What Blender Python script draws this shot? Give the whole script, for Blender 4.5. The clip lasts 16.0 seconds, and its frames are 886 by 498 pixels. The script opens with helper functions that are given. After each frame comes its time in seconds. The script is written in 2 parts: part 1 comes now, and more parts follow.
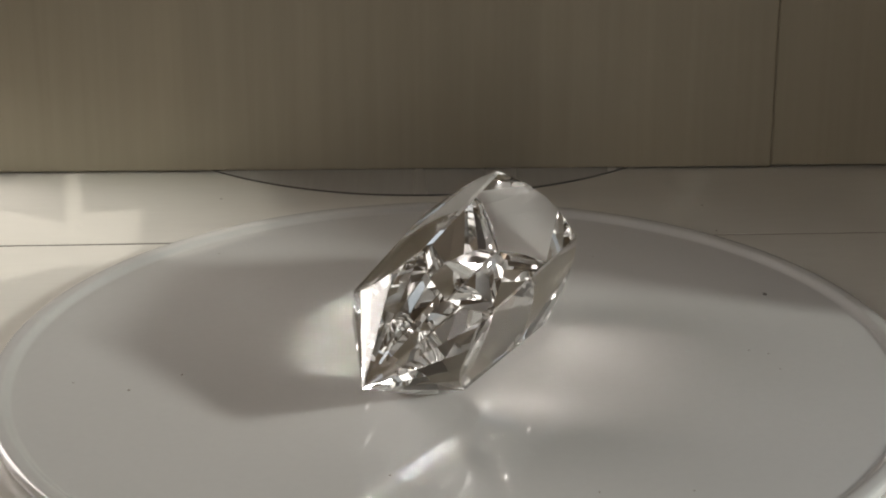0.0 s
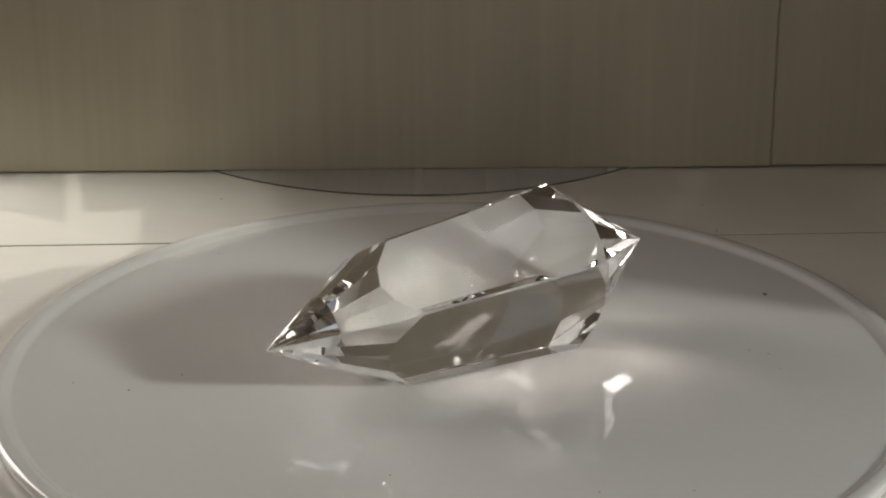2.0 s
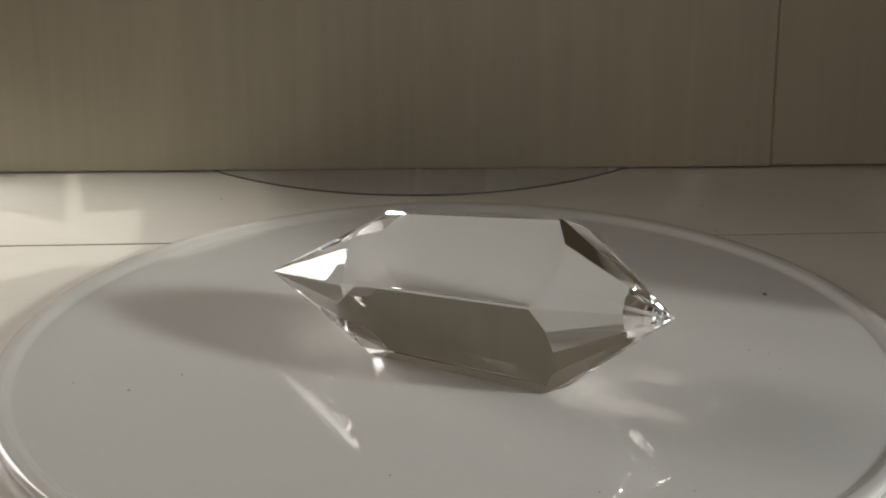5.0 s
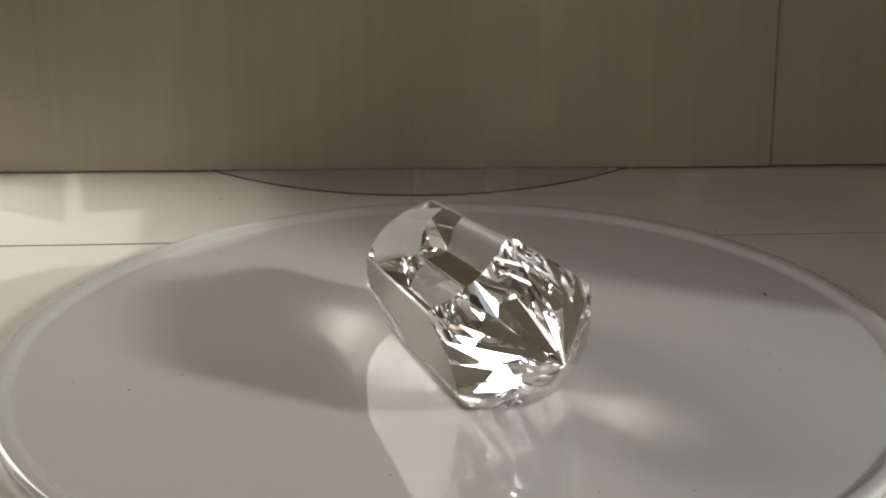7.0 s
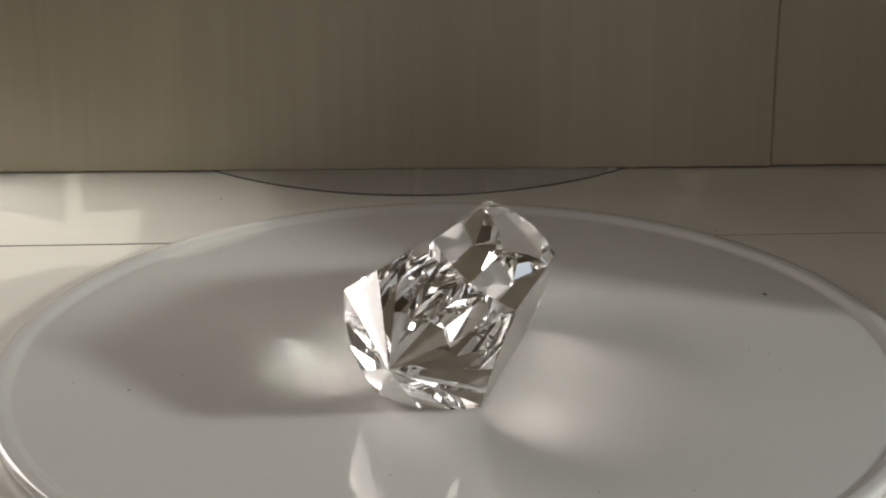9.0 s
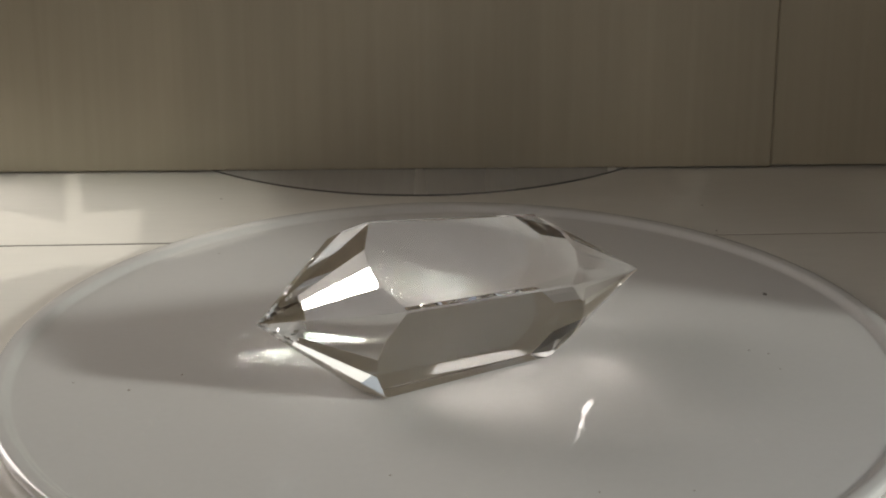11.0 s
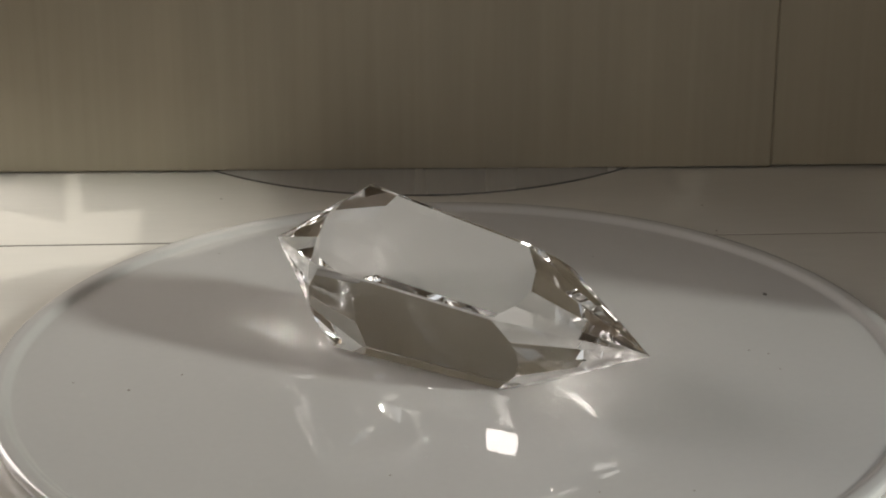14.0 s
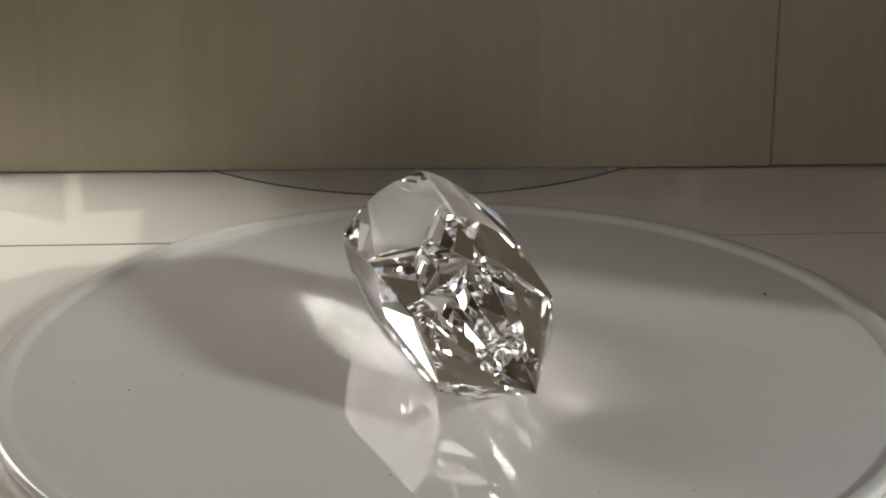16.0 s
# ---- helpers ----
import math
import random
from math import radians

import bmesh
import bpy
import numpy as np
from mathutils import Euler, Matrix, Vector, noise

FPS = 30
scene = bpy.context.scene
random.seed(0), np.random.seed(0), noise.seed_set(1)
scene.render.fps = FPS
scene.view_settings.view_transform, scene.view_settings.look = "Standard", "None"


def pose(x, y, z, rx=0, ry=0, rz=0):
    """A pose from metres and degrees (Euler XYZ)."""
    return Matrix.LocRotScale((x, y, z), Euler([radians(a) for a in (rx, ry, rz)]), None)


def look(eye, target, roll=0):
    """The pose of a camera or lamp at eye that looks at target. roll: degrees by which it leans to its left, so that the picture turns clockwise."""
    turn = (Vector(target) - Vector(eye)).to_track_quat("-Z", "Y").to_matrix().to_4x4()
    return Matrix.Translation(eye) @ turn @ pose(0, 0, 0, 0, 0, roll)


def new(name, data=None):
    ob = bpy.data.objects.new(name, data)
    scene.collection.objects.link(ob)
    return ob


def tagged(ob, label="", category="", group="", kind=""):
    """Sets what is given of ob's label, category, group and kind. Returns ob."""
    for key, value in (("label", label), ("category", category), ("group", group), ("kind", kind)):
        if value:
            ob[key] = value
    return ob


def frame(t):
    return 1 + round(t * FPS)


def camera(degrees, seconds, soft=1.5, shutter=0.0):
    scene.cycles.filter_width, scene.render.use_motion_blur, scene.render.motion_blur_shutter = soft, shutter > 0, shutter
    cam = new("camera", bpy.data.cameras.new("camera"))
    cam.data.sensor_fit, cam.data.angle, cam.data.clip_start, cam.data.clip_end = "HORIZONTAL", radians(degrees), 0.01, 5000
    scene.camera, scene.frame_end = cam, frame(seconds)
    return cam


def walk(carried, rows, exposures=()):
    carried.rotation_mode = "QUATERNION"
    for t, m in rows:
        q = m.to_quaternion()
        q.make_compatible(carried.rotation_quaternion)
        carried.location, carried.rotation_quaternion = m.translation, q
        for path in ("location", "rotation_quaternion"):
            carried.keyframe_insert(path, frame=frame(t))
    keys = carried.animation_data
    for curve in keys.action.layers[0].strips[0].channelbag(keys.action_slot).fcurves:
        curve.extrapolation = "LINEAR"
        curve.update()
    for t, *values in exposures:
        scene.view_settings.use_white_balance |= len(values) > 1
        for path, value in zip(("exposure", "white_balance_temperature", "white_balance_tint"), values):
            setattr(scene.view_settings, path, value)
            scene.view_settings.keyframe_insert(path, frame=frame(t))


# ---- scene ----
H = 0.0022  # height of the turntable's top above the table

# ---- camera ----
cam = camera(23.79, 16.0, soft=2.1)
EYE = (-0.0037, -0.4489, 0.2033 + H)
AIM = (-0.0037, -0.4489 + 0.9306, 0.2033 + H - 0.3661)
STAND = look(EYE, AIM, -0.12)
walk(cam, [(0.0, STAND), (16.0, STAND)], exposures=[(0.0, 0.0), (16.0, 0.0)])

# ---- light ----
SUN_AZ, SUN_EL = radians(-20.0), radians(22.0)  # where the sun stands, from +x
world = bpy.data.worlds.new("sky")
scene.world = world
scene.cycles.sample_clamp_indirect = 0.0
scene.cycles.blur_glossy = 0.0
scene.cycles.max_bounces = 32
scene.cycles.glossy_bounces = 24
scene.cycles.transmission_bounces = 24
world.use_nodes = True
sky = world.node_tree.nodes.new("ShaderNodeTexSky")
sky.sky_type, sky.sun_disc = "NISHITA", False
sky.sun_elevation, sky.sun_rotation = SUN_EL, radians(90) - SUN_AZ
background = world.node_tree.nodes["Background"]
background.inputs["Strength"].default_value = 0.04
world.node_tree.links.new(sky.outputs["Color"], background.inputs["Color"])

SUNWARD = Vector((math.cos(SUN_EL) * math.cos(SUN_AZ), math.cos(SUN_EL) * math.sin(SUN_AZ), math.sin(SUN_EL)))
sun = new("sun", bpy.data.lights.new("sun", "SUN"))
sun.data.energy, sun.data.angle, sun.data.color = 1.95, radians(6.5), (0.97, 1.0, 0.92)
sun.matrix_world = look(SUNWARD * 3, (0, 0, 0))

# added fill lamps in unseen openings, and the sky's light in the east one
for name, width, height, watts, colour, eye, to in (
        ("south_fill_light", 0.52, 1.20, 3.7, (1.0, 0.925, 0.83), (-0.13, -0.98, 0.40), (-0.13, 0.0, 0.40)),
        ("high_fill_light", 0.52, 0.42, 2.1, (1.0, 0.92, 0.83), (-0.13, -0.98, 1.24), (-0.13, 0.0, 1.24)),
        ("north_west_fill_light", 0.25, 0.36, 2.5, (1.0, 0.925, 0.86), (-0.405, 0.277, 0.165), (0.0, 0.277, 0.165)),
        ("east_window_light", 0.28, 0.11, 0.04, (0.78, 0.90, 1.0), (0.157, -0.150, 0.090), (0.0, -0.150, 0.090))):
    lamp = new(name, bpy.data.lights.new(name, "AREA"))
    lamp.data.shape, lamp.data.size, lamp.data.size_y = "RECTANGLE", width, height
    lamp.data.energy, lamp.data.color = watts, colour
    lamp.matrix_world = look(eye, to)


# added lamps: low western light, cut into patches by openings in the west wall
WEST = -0.40
PATCH_HOLES = []
for name, watts, colour, eye, patches in (
        ("west_patch_light", 2.6, (1.0, 0.96, 0.80), (-0.62, 0.130, 0.34),
         (((-0.1273, 0.1347), (-0.0561, 0.1382), (-0.0461, 0.0823), (-0.0588, 0.0720), (-0.0709, 0.0597), (-0.0770, 0.0684), (-0.0925, 0.0586),
           (-0.0996, 0.0396), (-0.1078, 0.0013), (-0.1211, 0.0013), (-0.1561, 0.1229), (-0.1316, 0.1229)),
          ((0.0744, 0.1377), (0.0715, 0.1229), (0.0670, 0.1097), (0.0609, 0.0970), (0.0574, 0.0970), (0.0626, 0.1106), (0.0676, 0.1239), (0.0711, 0.1377)),
          ((0.1214, 0.1337), (0.1208, 0.1167), (0.1223, 0.1033), (0.1196, 0.0900), (0.1171, 0.1051), (0.1171, 0.1268)))),
        ("upper_west_patch_light", 6.6, (1.0, 0.95, 0.83), (-0.62, 0.130, 0.50),
         (((-0.1143, 0.1347), (-0.1102, 0.1347), (-0.1042, 0.1015), (-0.0877, 0.1051), (-0.0854, 0.0718), (-0.0917, 0.0625),
          (-0.1031, 0.0618), (-0.1176, 0.0512), (-0.1319, 0.0501), (-0.1450, 0.1097), (-0.1281, 0.1051), (-0.1074, 0.0930)),
          ((-0.0769, 0.0613), (-0.0719, 0.0662), (-0.0612, 0.0796), (-0.0481, 0.0883), (-0.0476, 0.0800), (-0.0603, 0.0707), (-0.0698, 0.0617))))):
    lamp = new(name, bpy.data.lights.new(name, "POINT"))
    lamp.data.energy, lamp.data.color, lamp.data.shadow_soft_size = watts, colour, 0.0008
    lamp.matrix_world = pose(*eye)
    for patch in patches:
        share = [(WEST - eye[0]) / (x - eye[0]) for x, y in patch]
        PATCH_HOLES.append([(eye[1] + k * (y - eye[1]), eye[2] * (1 - k)) for k, (x, y) in zip(share, patch)])


# ---- materials ----
def material(name, colour, rough=0.5, metal=0.0, spread=0.08, scale=30.0, fine=400.0, bump=0.05, stretch=(1, 1, 1), second=None,
             rough_spread=0.06, coat=0.0, ior=1.5):
    """A surface with two scales of variation in colour and gloss, and fine relief."""
    m = bpy.data.materials.new(name)
    m.use_nodes = True
    nodes, links = m.node_tree.nodes, m.node_tree.links
    shader = nodes["Principled BSDF"]
    place = nodes.new("ShaderNodeTexCoord")
    mapping = nodes.new("ShaderNodeMapping")
    mapping.inputs["Scale"].default_value = stretch
    links.new(place.outputs["Object"], mapping.inputs["Vector"])
    coarse, grain = nodes.new("ShaderNodeTexNoise"), nodes.new("ShaderNodeTexNoise")
    coarse.inputs["Scale"].default_value, coarse.inputs["Detail"].default_value = scale, 4
    grain.inputs["Scale"].default_value, grain.inputs["Detail"].default_value = fine, 3
    for n in (coarse, grain):
        links.new(mapping.outputs["Vector"], n.inputs["Vector"])
    both = nodes.new("ShaderNodeMix")
    both.data_type = "FLOAT"
    both.inputs[0].default_value = 0.4
    links.new(coarse.outputs["Fac"], both.inputs[2])
    links.new(grain.outputs["Fac"], both.inputs[3])
    ramp = nodes.new("ShaderNodeValToRGB")
    ramp.color_ramp.elements[0].position, ramp.color_ramp.elements[1].position = 0.3, 0.7
    low = [c * (1 - spread) for c in colour]
    high = second or [min(1, c * (1 + spread)) for c in colour]
    ramp.color_ramp.elements[0].color = (*low, 1)
    ramp.color_ramp.elements[1].color = (*high, 1)
    links.new(both.outputs[0], ramp.inputs["Fac"])
    links.new(ramp.outputs["Color"], shader.inputs["Base Color"])
    span = nodes.new("ShaderNodeMapRange")
    span.inputs["To Min"].default_value, span.inputs["To Max"].default_value = max(0, rough - rough_spread), rough + rough_spread
    links.new(coarse.outputs["Fac"], span.inputs["Value"])
    links.new(span.outputs["Result"], shader.inputs["Roughness"])
    shader.inputs["Metallic"].default_value = metal
    shader.inputs["IOR"].default_value = ior
    shader.inputs["Coat Weight"].default_value = coat
    if bump:
        relief = nodes.new("ShaderNodeBump")
        relief.inputs["Strength"].default_value, relief.inputs["Distance"].default_value = bump, 0.0004
        links.new(grain.outputs["Fac"], relief.inputs["Height"])
        links.new(relief.outputs["Normal"], shader.inputs["Normal"])
    return m


WHITE_DISC = material("white_gloss_plastic", (0.58, 0.57, 0.555), 0.024, spread=0.025, scale=14, fine=500, bump=0.0, rough_spread=0.012, ior=1.6)
TABLE = material("white_laminate", (0.72, 0.695, 0.645), 0.25, spread=0.04, scale=9, fine=200, bump=0.02, stretch=(0.4, 3, 1))
WOOD = material("grey_brown_wood", (0.345, 0.300, 0.222), 0.5, spread=0.10, scale=28, fine=330, bump=0.12, stretch=(1, 1, 0.03))
EDGE = material("dark_gap_line", (0.10, 0.095, 0.09), 0.7, spread=0.15, scale=200, fine=2000, bump=0.1)
PALE_WOOD = material("pale_brown_wood", (0.26, 0.215, 0.16), 0.5, spread=0.07, scale=40, fine=420, bump=0.12, stretch=(1, 1, 0.04))
STEEL = material("satin_grey", (0.58, 0.57, 0.55), 0.26, metal=0.3, spread=0.06, scale=60, fine=900, bump=0.02, stretch=(1, 0.05, 1))
WALL = material("painted_plaster", (0.72, 0.69, 0.65), 0.85, spread=0.03, scale=2, fine=90, bump=0.1)
PALE_DUST_AND_JOINT = material("grey_dust_and_joint", (0.30, 0.27, 0.24), 0.9, spread=0.2, scale=900, fine=3000, bump=0.2)
DUST = material("dark_dust", (0.10, 0.09, 0.08), 0.9, spread=0.2, scale=900, fine=3000, bump=0.2)

GLASS = bpy.data.materials.new("clear_lead_glass")
GLASS.use_nodes = True
glass = GLASS.node_tree.nodes["Principled BSDF"]
glass.inputs["Base Color"].default_value = (1.0, 0.998, 0.995, 1)
glass.inputs["Transmission Weight"].default_value = 1.0
glass.inputs["Roughness"].default_value = 0.0
glass.inputs["IOR"].default_value = 1.62


# ---- shapes ----
def mesh_of(name, bm, mat, smooth=0.0):
    data = bpy.data.meshes.new(name)
    bm.normal_update()
    bm.to_mesh(data)
    bm.free()
    data.materials.append(mat)
    if smooth:
        data.shade_smooth()
        data.set_sharp_from_angle(angle=radians(smooth))
    return data


def thing(name, bm, mat, label, category, kind="", smooth=0.0, at=None):
    ob = new(name, mesh_of(name, bm, mat, smooth))
    if at is not None:
        ob.matrix_world = at
    return tagged(ob, label, category, kind=kind)


def part(name, bm, mat, parent, label="", smooth=0.0, at=None):
    ob = new(name, mesh_of(name, bm, mat, smooth))
    ob.parent = parent
    if at is not None:
        ob.matrix_basis = at
    return tagged(ob, label)


def block(x0, x1, y0, y1, z0, z1, bevel=0.0, bm=None):
    bm = bm or bmesh.new()
    made = bmesh.ops.create_cube(bm, size=1.0)["verts"]
    for v in made:
        v.co = Vector((x0 + (v.co.x + 0.5) * (x1 - x0), y0 + (v.co.y + 0.5) * (y1 - y0), z0 + (v.co.z + 0.5) * (z1 - z0)))
    if bevel:
        edges = {e for v in made for e in v.link_edges}
        bmesh.ops.bevel(bm, geom=list(edges), offset=bevel, segments=2, profile=0.5, affect="EDGES")
    return bm


def lathe(profile, steps=256):
    """Turns a profile of (radius, height) round the z axis."""
    bm = bmesh.new()
    rings = []
    for r, z in profile:
        if r == 0:
            rings.append([bm.verts.new((0, 0, z))])
        else:
            rings.append([bm.verts.new((r * math.cos(2 * math.pi * i / steps), r * math.sin(2 * math.pi * i / steps), z)) for i in range(steps)])
    for a, b in zip(rings, rings[1:]):
        for i in range(steps):
            j = (i + 1) % steps
            if len(a) == 1:
                bm.faces.new((a[0], b[j], b[i]))
            elif len(b) == 1:
                bm.faces.new((a[i], a[j], b[0]))
            else:
                bm.faces.new((a[i], a[j], b[j], b[i]))
    bmesh.ops.recalc_face_normals(bm, faces=bm.faces)
    return bm


# ---- the table, and the unseen room added around it ----
# the table: two boards with a fine joint between them
table = tagged(new("table_top"), "white laminate table top with a fine joint", "table", kind="structure")
table.matrix_world = pose(0, 0.0809, 0, 0, 0, 2.15)
part("board", block(-0.165, 0.155, -0.98, -0.0005, -0.03, 0.0), TABLE, table)
part("board", block(-0.165, 0.150, 0.0005, 0.9, -0.03, 0.0), TABLE, table)
part("joint_filler", block(-0.165, 0.0, -0.0005, 0.0005, -0.02, -0.0001), DUST, table, "dark filler in the joint")
# right half painted paler, for the joint's weak contrast in the shade
part("joint_filler", block(0.0, 0.150, -0.0005, 0.0005, -0.02, -0.0001), PALE_DUST_AND_JOINT, table, "joint filler, painted paler where shade weakens the joint")

floor = thing("floor", block(-0.9, 1.0, -1.2, 1.2, -0.80, -0.75), WALL, "plain pale floor", "floor", "structure")
ceiling = thing("ceiling", block(-0.9, 1.0, -1.2, 1.2, 1.55, 1.60), WALL, "plain white ceiling", "ceiling", "structure")
wall_north = thing("wall_north", block(-0.9, 1.0, 1.0, 1.1, -0.75, 1.55), WALL, "plain white wall", "wall", "structure")
# unseen west wall, added with holes that shape the western lamps' light
bm = bmesh.new()
loops = [[(-1.0, -0.75), (0.15, -0.75), (0.15, 1.55), (-1.0, 1.55)], *PATCH_HOLES]
for loop in loops:
    corners = [bm.verts.new((WEST, y, z)) for y, z in loop]
    for a, b in zip(corners, corners[1:] + corners[:1]):
        bm.edges.new((a, b))
bmesh.ops.triangle_fill(bm, edges=bm.edges[:], use_beauty=True)
solid = bmesh.ops.extrude_face_region(bm, geom=bm.faces[:])["geom"]
bmesh.ops.translate(bm, verts=[v for v in solid if isinstance(v, bmesh.types.BMVert)], vec=(-0.0001, 0, 0))
bmesh.ops.recalc_face_normals(bm, faces=bm.faces)
block(-0.48, -0.40, 0.42, 1.0, -0.75, 1.55, bm=bm)
block(-0.48, -0.40, 0.15, 0.42, -0.75, -0.02, bm=bm)
block(-0.48, -0.40, 0.15, 0.42, 0.35, 1.55, bm=bm)
# pier added to shade the panel's left end from the south lamps
block(WEST, -0.07, -0.65, -0.60, -0.75, 1.55, bm=bm)
unseen_wall_west = thing("unseen_wall_west", bm, PALE_WOOD, "unseen thin pale brown wooden wall; pier, window and cut openings added to shape light", "wall", "structure")

# the south wall, unseen, with a wide window added for the fill lamps
bm = block(-0.48, -0.40, -1.1, -1.0, -0.75, 1.55)
block(0.14, 1.0, -1.1, -1.0, -0.75, 1.55, bm=bm)
block(-0.40, 0.14, -1.1, -1.0, -0.75, -0.21, bm=bm)
block(-0.40, 0.14, -1.06, -1.02, 1.005, 1.025, bm=bm)
block(-0.40, 0.14, -1.1, -1.0, 1.47, 1.55, bm=bm)
unseen_wall_south = thing("unseen_wall_south", bm, WALL, "unseen white wall with a tall window added for fill light", "wall", "structure")

# the unseen wooden east wall, added to shape the sun that falls through its opening
EAST = 0.16
EDGE_Y = 0.033 - (EAST - 0.070) * math.tan(-SUN_AZ)
bm = bmesh.new()
# the notch is cut so sunlight reaches the table's far left corner
outline = ((EDGE_Y, -0.75), (1.0, -0.75), (1.0, 1.55), (EDGE_Y, 1.55), (EDGE_Y, 0.162), (0.0520, 0.1020), (EDGE_Y, 0.0880))
inner, outer = ([bm.verts.new((x, y, z)) for y, z in outline] for x in (EAST, EAST + 0.012))
bm.faces.new(inner)
bm.faces.new(outer[::-1])
for i in range(len(outline)):
    j = (i + 1) % len(outline)
    bm.faces.new((inner[j], inner[i], outer[i], outer[j]))
bmesh.ops.recalc_face_normals(bm, faces=bm.faces)
block(EAST, EAST + 0.012, -1.0, -0.30, -0.75, 1.55, bm=bm)
block(EAST, EAST + 0.012, -0.30, EDGE_Y, 0.162, 1.55, bm=bm)
# pier added to shade the panel's right end
block(0.078, EAST, -0.65, -0.60, -0.75, 1.55, bm=bm)
block(EAST, EAST + 0.012, -0.30, EDGE_Y, -0.75, 0.026, bm=bm)
# unseen low wall, added to keep the horizon's sky out of the crystal
horizon_screen = thing("horizon_blocker", block(0.90, 0.96, -1.0, 1.0, -0.75, 0.15), WALL, "unseen low wall added outside the opening to block the horizon sky", "wall", "structure")
unseen_wall_east = thing("unseen_wall_east", bm, PALE_WOOD, "unseen pale brown wooden wall; pier and opening added to shape light", "wall", "structure")

# ---- the panel behind, a wooden front of two boards that hangs clear of the table ----
panel = tagged(new("wooden_panel"), "grey-brown wooden panel with fine upright grain and one joint", "panel")
panel.matrix_world = pose(0.0, 0.1363, 0.00056, 0, 0, 1.0)
part("board", block(-0.146, 0.0931, 0.0, 0.012, 0.0, 0.36, 0.0006), WOOD, panel)
part("board", block(0.09315, 0.155, 0.0, 0.012, 0.0003, 0.36, 0.0006), WOOD, panel)
part("back_rail", block(-0.14, 0.15, 0.0121, 0.02, 0.30, 0.34, 0.001), WOOD, panel)

# ---- a round grey plate on the table, reaching under the panel ----
R2 = 0.093
plate = tagged(new("round_plate"), "thin round grey satin plate on the table, partly under the panel", "plate")
plate.matrix_world = pose(-0.0115, 0.1147 + R2, 0.0)
part("top", lathe([(0, 0.0), (R2 - 0.0005, 0.0), (R2 - 0.0003, 0.0002), (R2 - 0.0003, 0.0004), (R2 - 0.0008, 0.0005), (0, 0.0005)]), STEEL, plate, smooth=35)
# dark ring painted where the gap under the plate's edge lies in shade
part("edge_band", lathe([(R2 - 0.00028, 0.0), (R2, 0.0), (R2, 0.0003), (R2 - 0.0001, 0.0004), (R2 - 0.00028, 0.0004), (R2 - 0.00028, 0.0)]), EDGE, plate,
     "dark band painted for the shaded gap at the plate's edge", smooth=35)

# ---- the turntable ----
R = 0.1066
turntable = tagged(new("turntable"), "round glossy white display turntable with a low raised rim", "turntable")
turntable.matrix_world = pose(-0.0008, -0.0056, 0)
rise = [(R - 0.0058 + 0.0030 * i / 12, H + 0.0013 * (0.5 - 0.5 * math.cos(math.pi * i / 12))) for i in range(13)]
rim = [*rise, (R - 0.0020, H + 0.00135), (R - 0.0012, H + 0.00133), (R - 0.0006, H + 0.0012), (R - 0.0002, H + 0.0009), (R, H + 0.0003), (R, H - 0.0010),
       (R - 0.0002, H - 0.0014), (R - 0.0010, H - 0.0016), (R - 0.0060, H - 0.0017)]
part("plate", lathe([(0, H), *rim, (0, H - 0.0017)]), WHITE_DISC, turntable, smooth=28)
part("base", lathe([(0, H - 0.0018), (0.096, H - 0.0018), (0.097, 0.0002), (0.097, 0.0), (0, 0.0)]), WHITE_DISC, turntable, smooth=28)


# ---- specks of dust on the turntable and the table ----
def speck(x, y, z, r):
    """A rounded, uneven grain; the small ones are paler."""
    bm = bmesh.new()
    bmesh.ops.create_icosphere(bm, subdivisions=2, radius=r)
    for v in bm.verts:
        v.co *= 1 + 0.3 * noise.noise(v.co * 900 + Vector((x, y, 0)) * 1000)
        v.co.z *= 0.3
    low = min(v.co.z for v in bm.verts)
    ob = thing("dust_speck", bm, DUST if r > 0.0006 else PALE_DUST_AND_JOINT, "tiny dark speck of dust on a white surface" if r > 0.0006 else "tiny grey speck of dust on a white surface", "dust", at=pose(x, y, z - low))
    tagged(ob, group="specks of dust")


for spot in ((0.0767, 0.0362, H, 0.00064), (-0.0746, -0.0189, H, 0.00038), (-0.0636, -0.0107, H, 0.00028), (-0.0878, -0.0150, H, 0.00028),
             (0.0682, 0.0022, H, 0.00028), (0.0725, 0.0003, H, 0.00026), (0.0739, -0.0082, H, 0.00026), (-0.0147, -0.0604, H, 0.00034),
             (0.0281, -0.0679, H, 0.00028), (0.0475, -0.0674, H, 0.00030), (-0.0625, 0.0650, H, 0.00024), (0.0356, 0.0622, H, 0.00022),
             (-0.0667, 0.1125, 0.0, 0.00030), (0.0709, 0.0865, 0.0, 0.00036), (0.0693, 0.1065, 0.0, 0.00030)):
    speck(*spot)


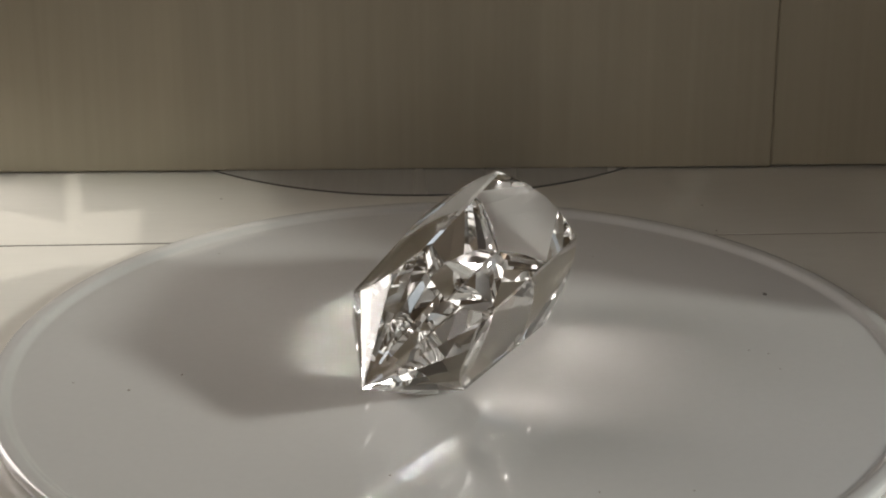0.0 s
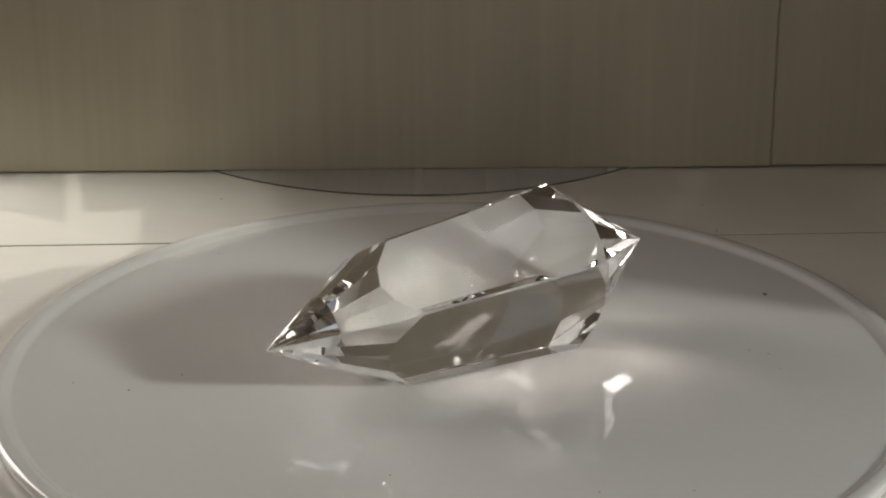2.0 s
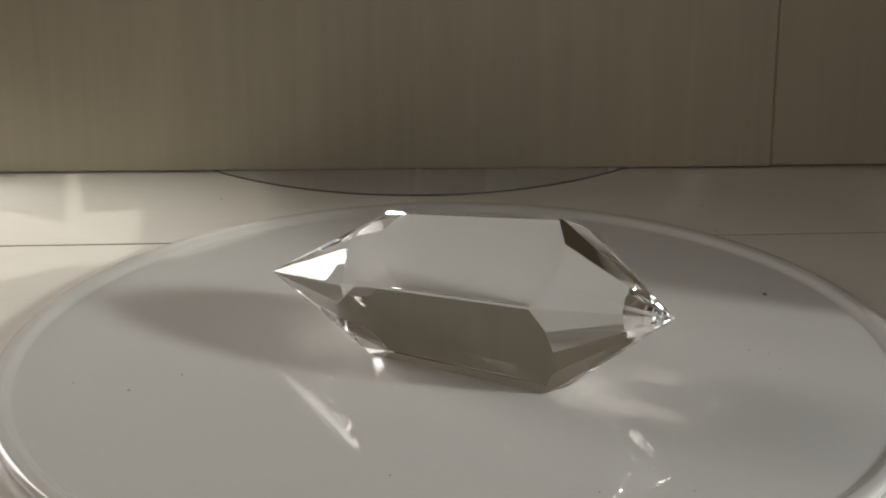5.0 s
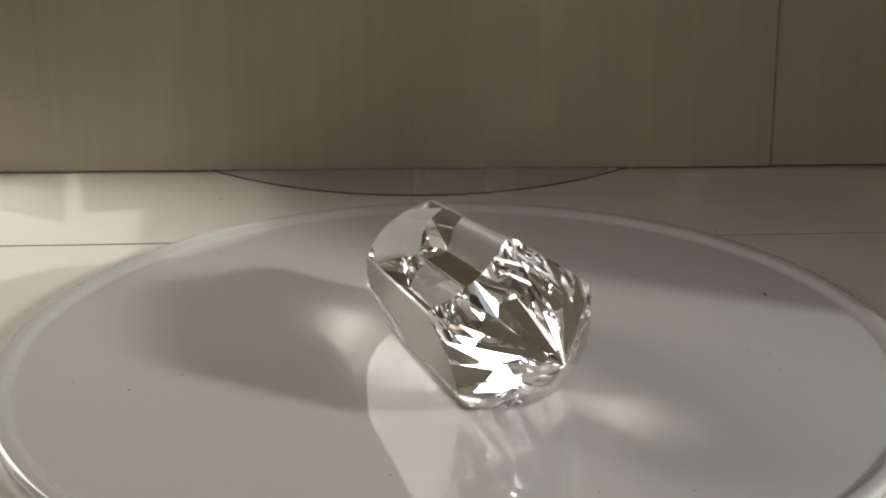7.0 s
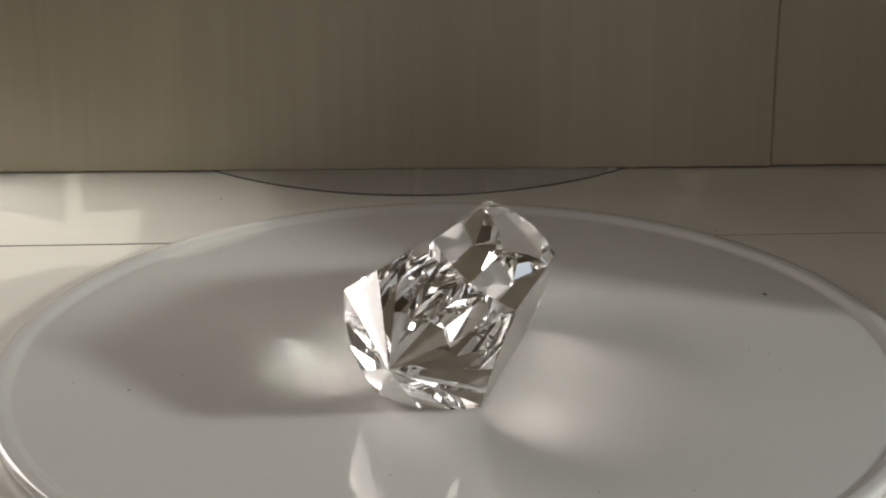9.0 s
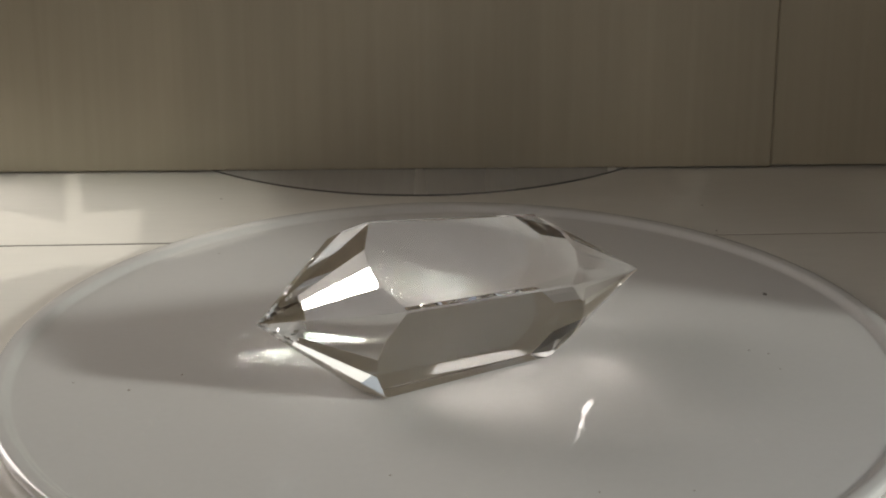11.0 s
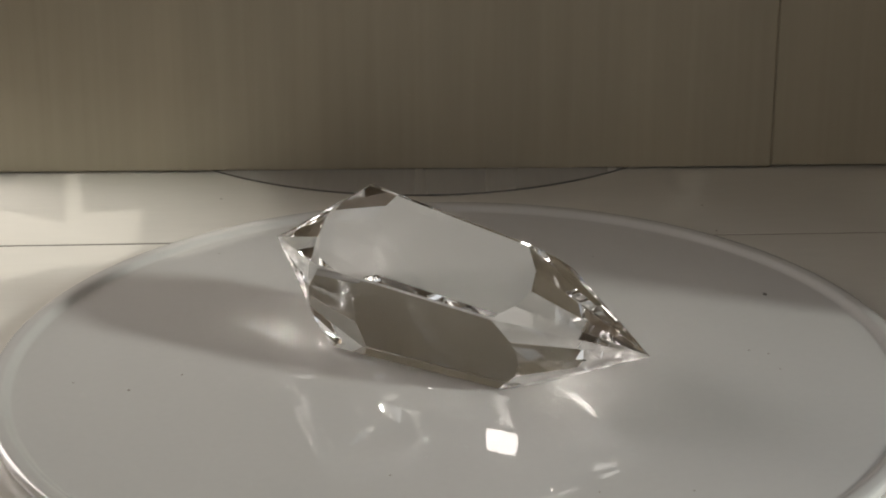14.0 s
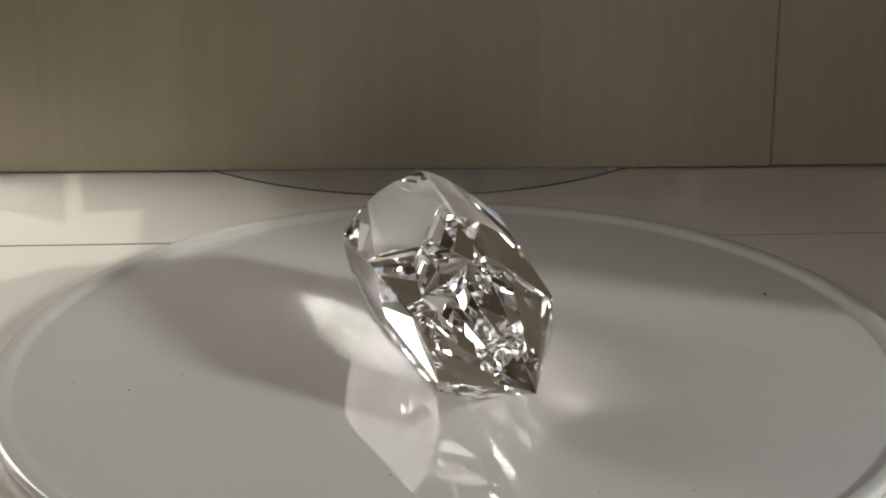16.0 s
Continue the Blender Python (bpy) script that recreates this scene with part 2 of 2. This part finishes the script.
def cut_crystal():
    """A five-sided tapered prism, cut to a twenty-sided point at each end."""
    side = lambda x: 0.02235 - 0.0914 * x
    axis = lambda x: 0.688 * side(x)
    planes = []
    lateral = -0.001
    for i in range(5):
        a = radians(-90 + 72 * i)
        corners = []
        for x, b in ((0.02, -36), (0.02, 36), (-0.03, 36)):
            r = 0.8507 * side(x) + (0.0004 if i in (2, 3) and x > 0 else 0)
            corners.append(Vector((x, lateral + r * math.cos(a + radians(b)), axis(x) + r * math.sin(a + radians(b)))))
        n = (corners[1] - corners[0]).cross(corners[2] - corners[0]).normalized()
        if n.dot(Vector((0, math.cos(a), math.sin(a)))) < 0:
            n = -n
        planes.append((corners[0], n))
    faces = list(planes)
    for i in range(5):  # the finely blunted long edges
        a = radians(-90 + 72 * i + 36)
        corner = Vector((0, lateral + 0.8507 * side(0) * math.cos(a), axis(0) + 0.8507 * side(0) * math.sin(a)))
        n = (faces[i][1] + faces[(i + 1) % 5][1]).normalized()
        planes.append((corner - n * (0.00007 + 0.00003 * (i % 3)), n))
    spine = Vector((1, 0, -0.0629)).normalized()
    # each point's facets lean unevenly: the lean at the five long edges, from the upper one round
    for tip, to, leans in ((Vector((0.0500, 0, 0.01195)), 1, (0.622, 0.620, 0.510, 0.477, 0.539)),
                           (Vector((-0.05215, -0.00114, 0.01857)), -1, (0.692, 0.748, 0.820, 0.820, 0.764))):
        for i in range(20):
            turn = -90 + 36 + 18 * i + 9
            a = radians(turn)
            out = Vector((0, math.cos(a), math.sin(a)))
            at, share = divmod(((turn - 90) % 360) / 72, 1)
            slope = leans[int(at)] * (1 - share) + leans[(int(at) + 1) % 5] * share
            n = (out + spine * to * slope * (1 + 0.008 * math.sin(5.1 * i + to))).normalized()
            planes.append((tip, n))
    bm = bmesh.new()
    bmesh.ops.create_cube(bm, size=0.2)
    for co, n in planes:
        cut = bmesh.ops.bisect_plane(bm, geom=bm.verts[:] + bm.edges[:] + bm.faces[:], plane_co=co, plane_no=n, clear_outer=True, dist=1e-7)
        rim_edges = [e for e in cut["geom_cut"] if isinstance(e, bmesh.types.BMEdge)]
        if rim_edges:
            bmesh.ops.contextual_create(bm, geom=rim_edges)
    bmesh.ops.remove_doubles(bm, verts=bm.verts, dist=2e-6)
    bmesh.ops.recalc_face_normals(bm, faces=bm.faces)
    return bm


crystal = thing("crystal", cut_crystal(), GLASS, "clear faceted double-pointed glass crystal lying on the turntable", "crystal")


def motions():
    tilt = pose(0, 0, H + 0.0003, -0.32, 0.43, 0)
    walk(crystal, [(i * 0.5, tilt @ pose(0, 0, 0, 0, 0, a)) for i, a in enumerate(SPIN)])


SPIN = [245.25, 236.79, 228.28, 219.68, 210.93, 201.99, 192.84, 183.48, 173.9, 164.13, 154.2, 144.13, 133.96, 123.71, 113.4, 103.04, 92.65,
        82.22, 71.75, 61.22, 50.65, 40.03, 29.38, 18.71, 8.06, -2.53, -13.01, -23.35, -33.49, -43.4, -53.06, -62.45, -71.58]
motions()
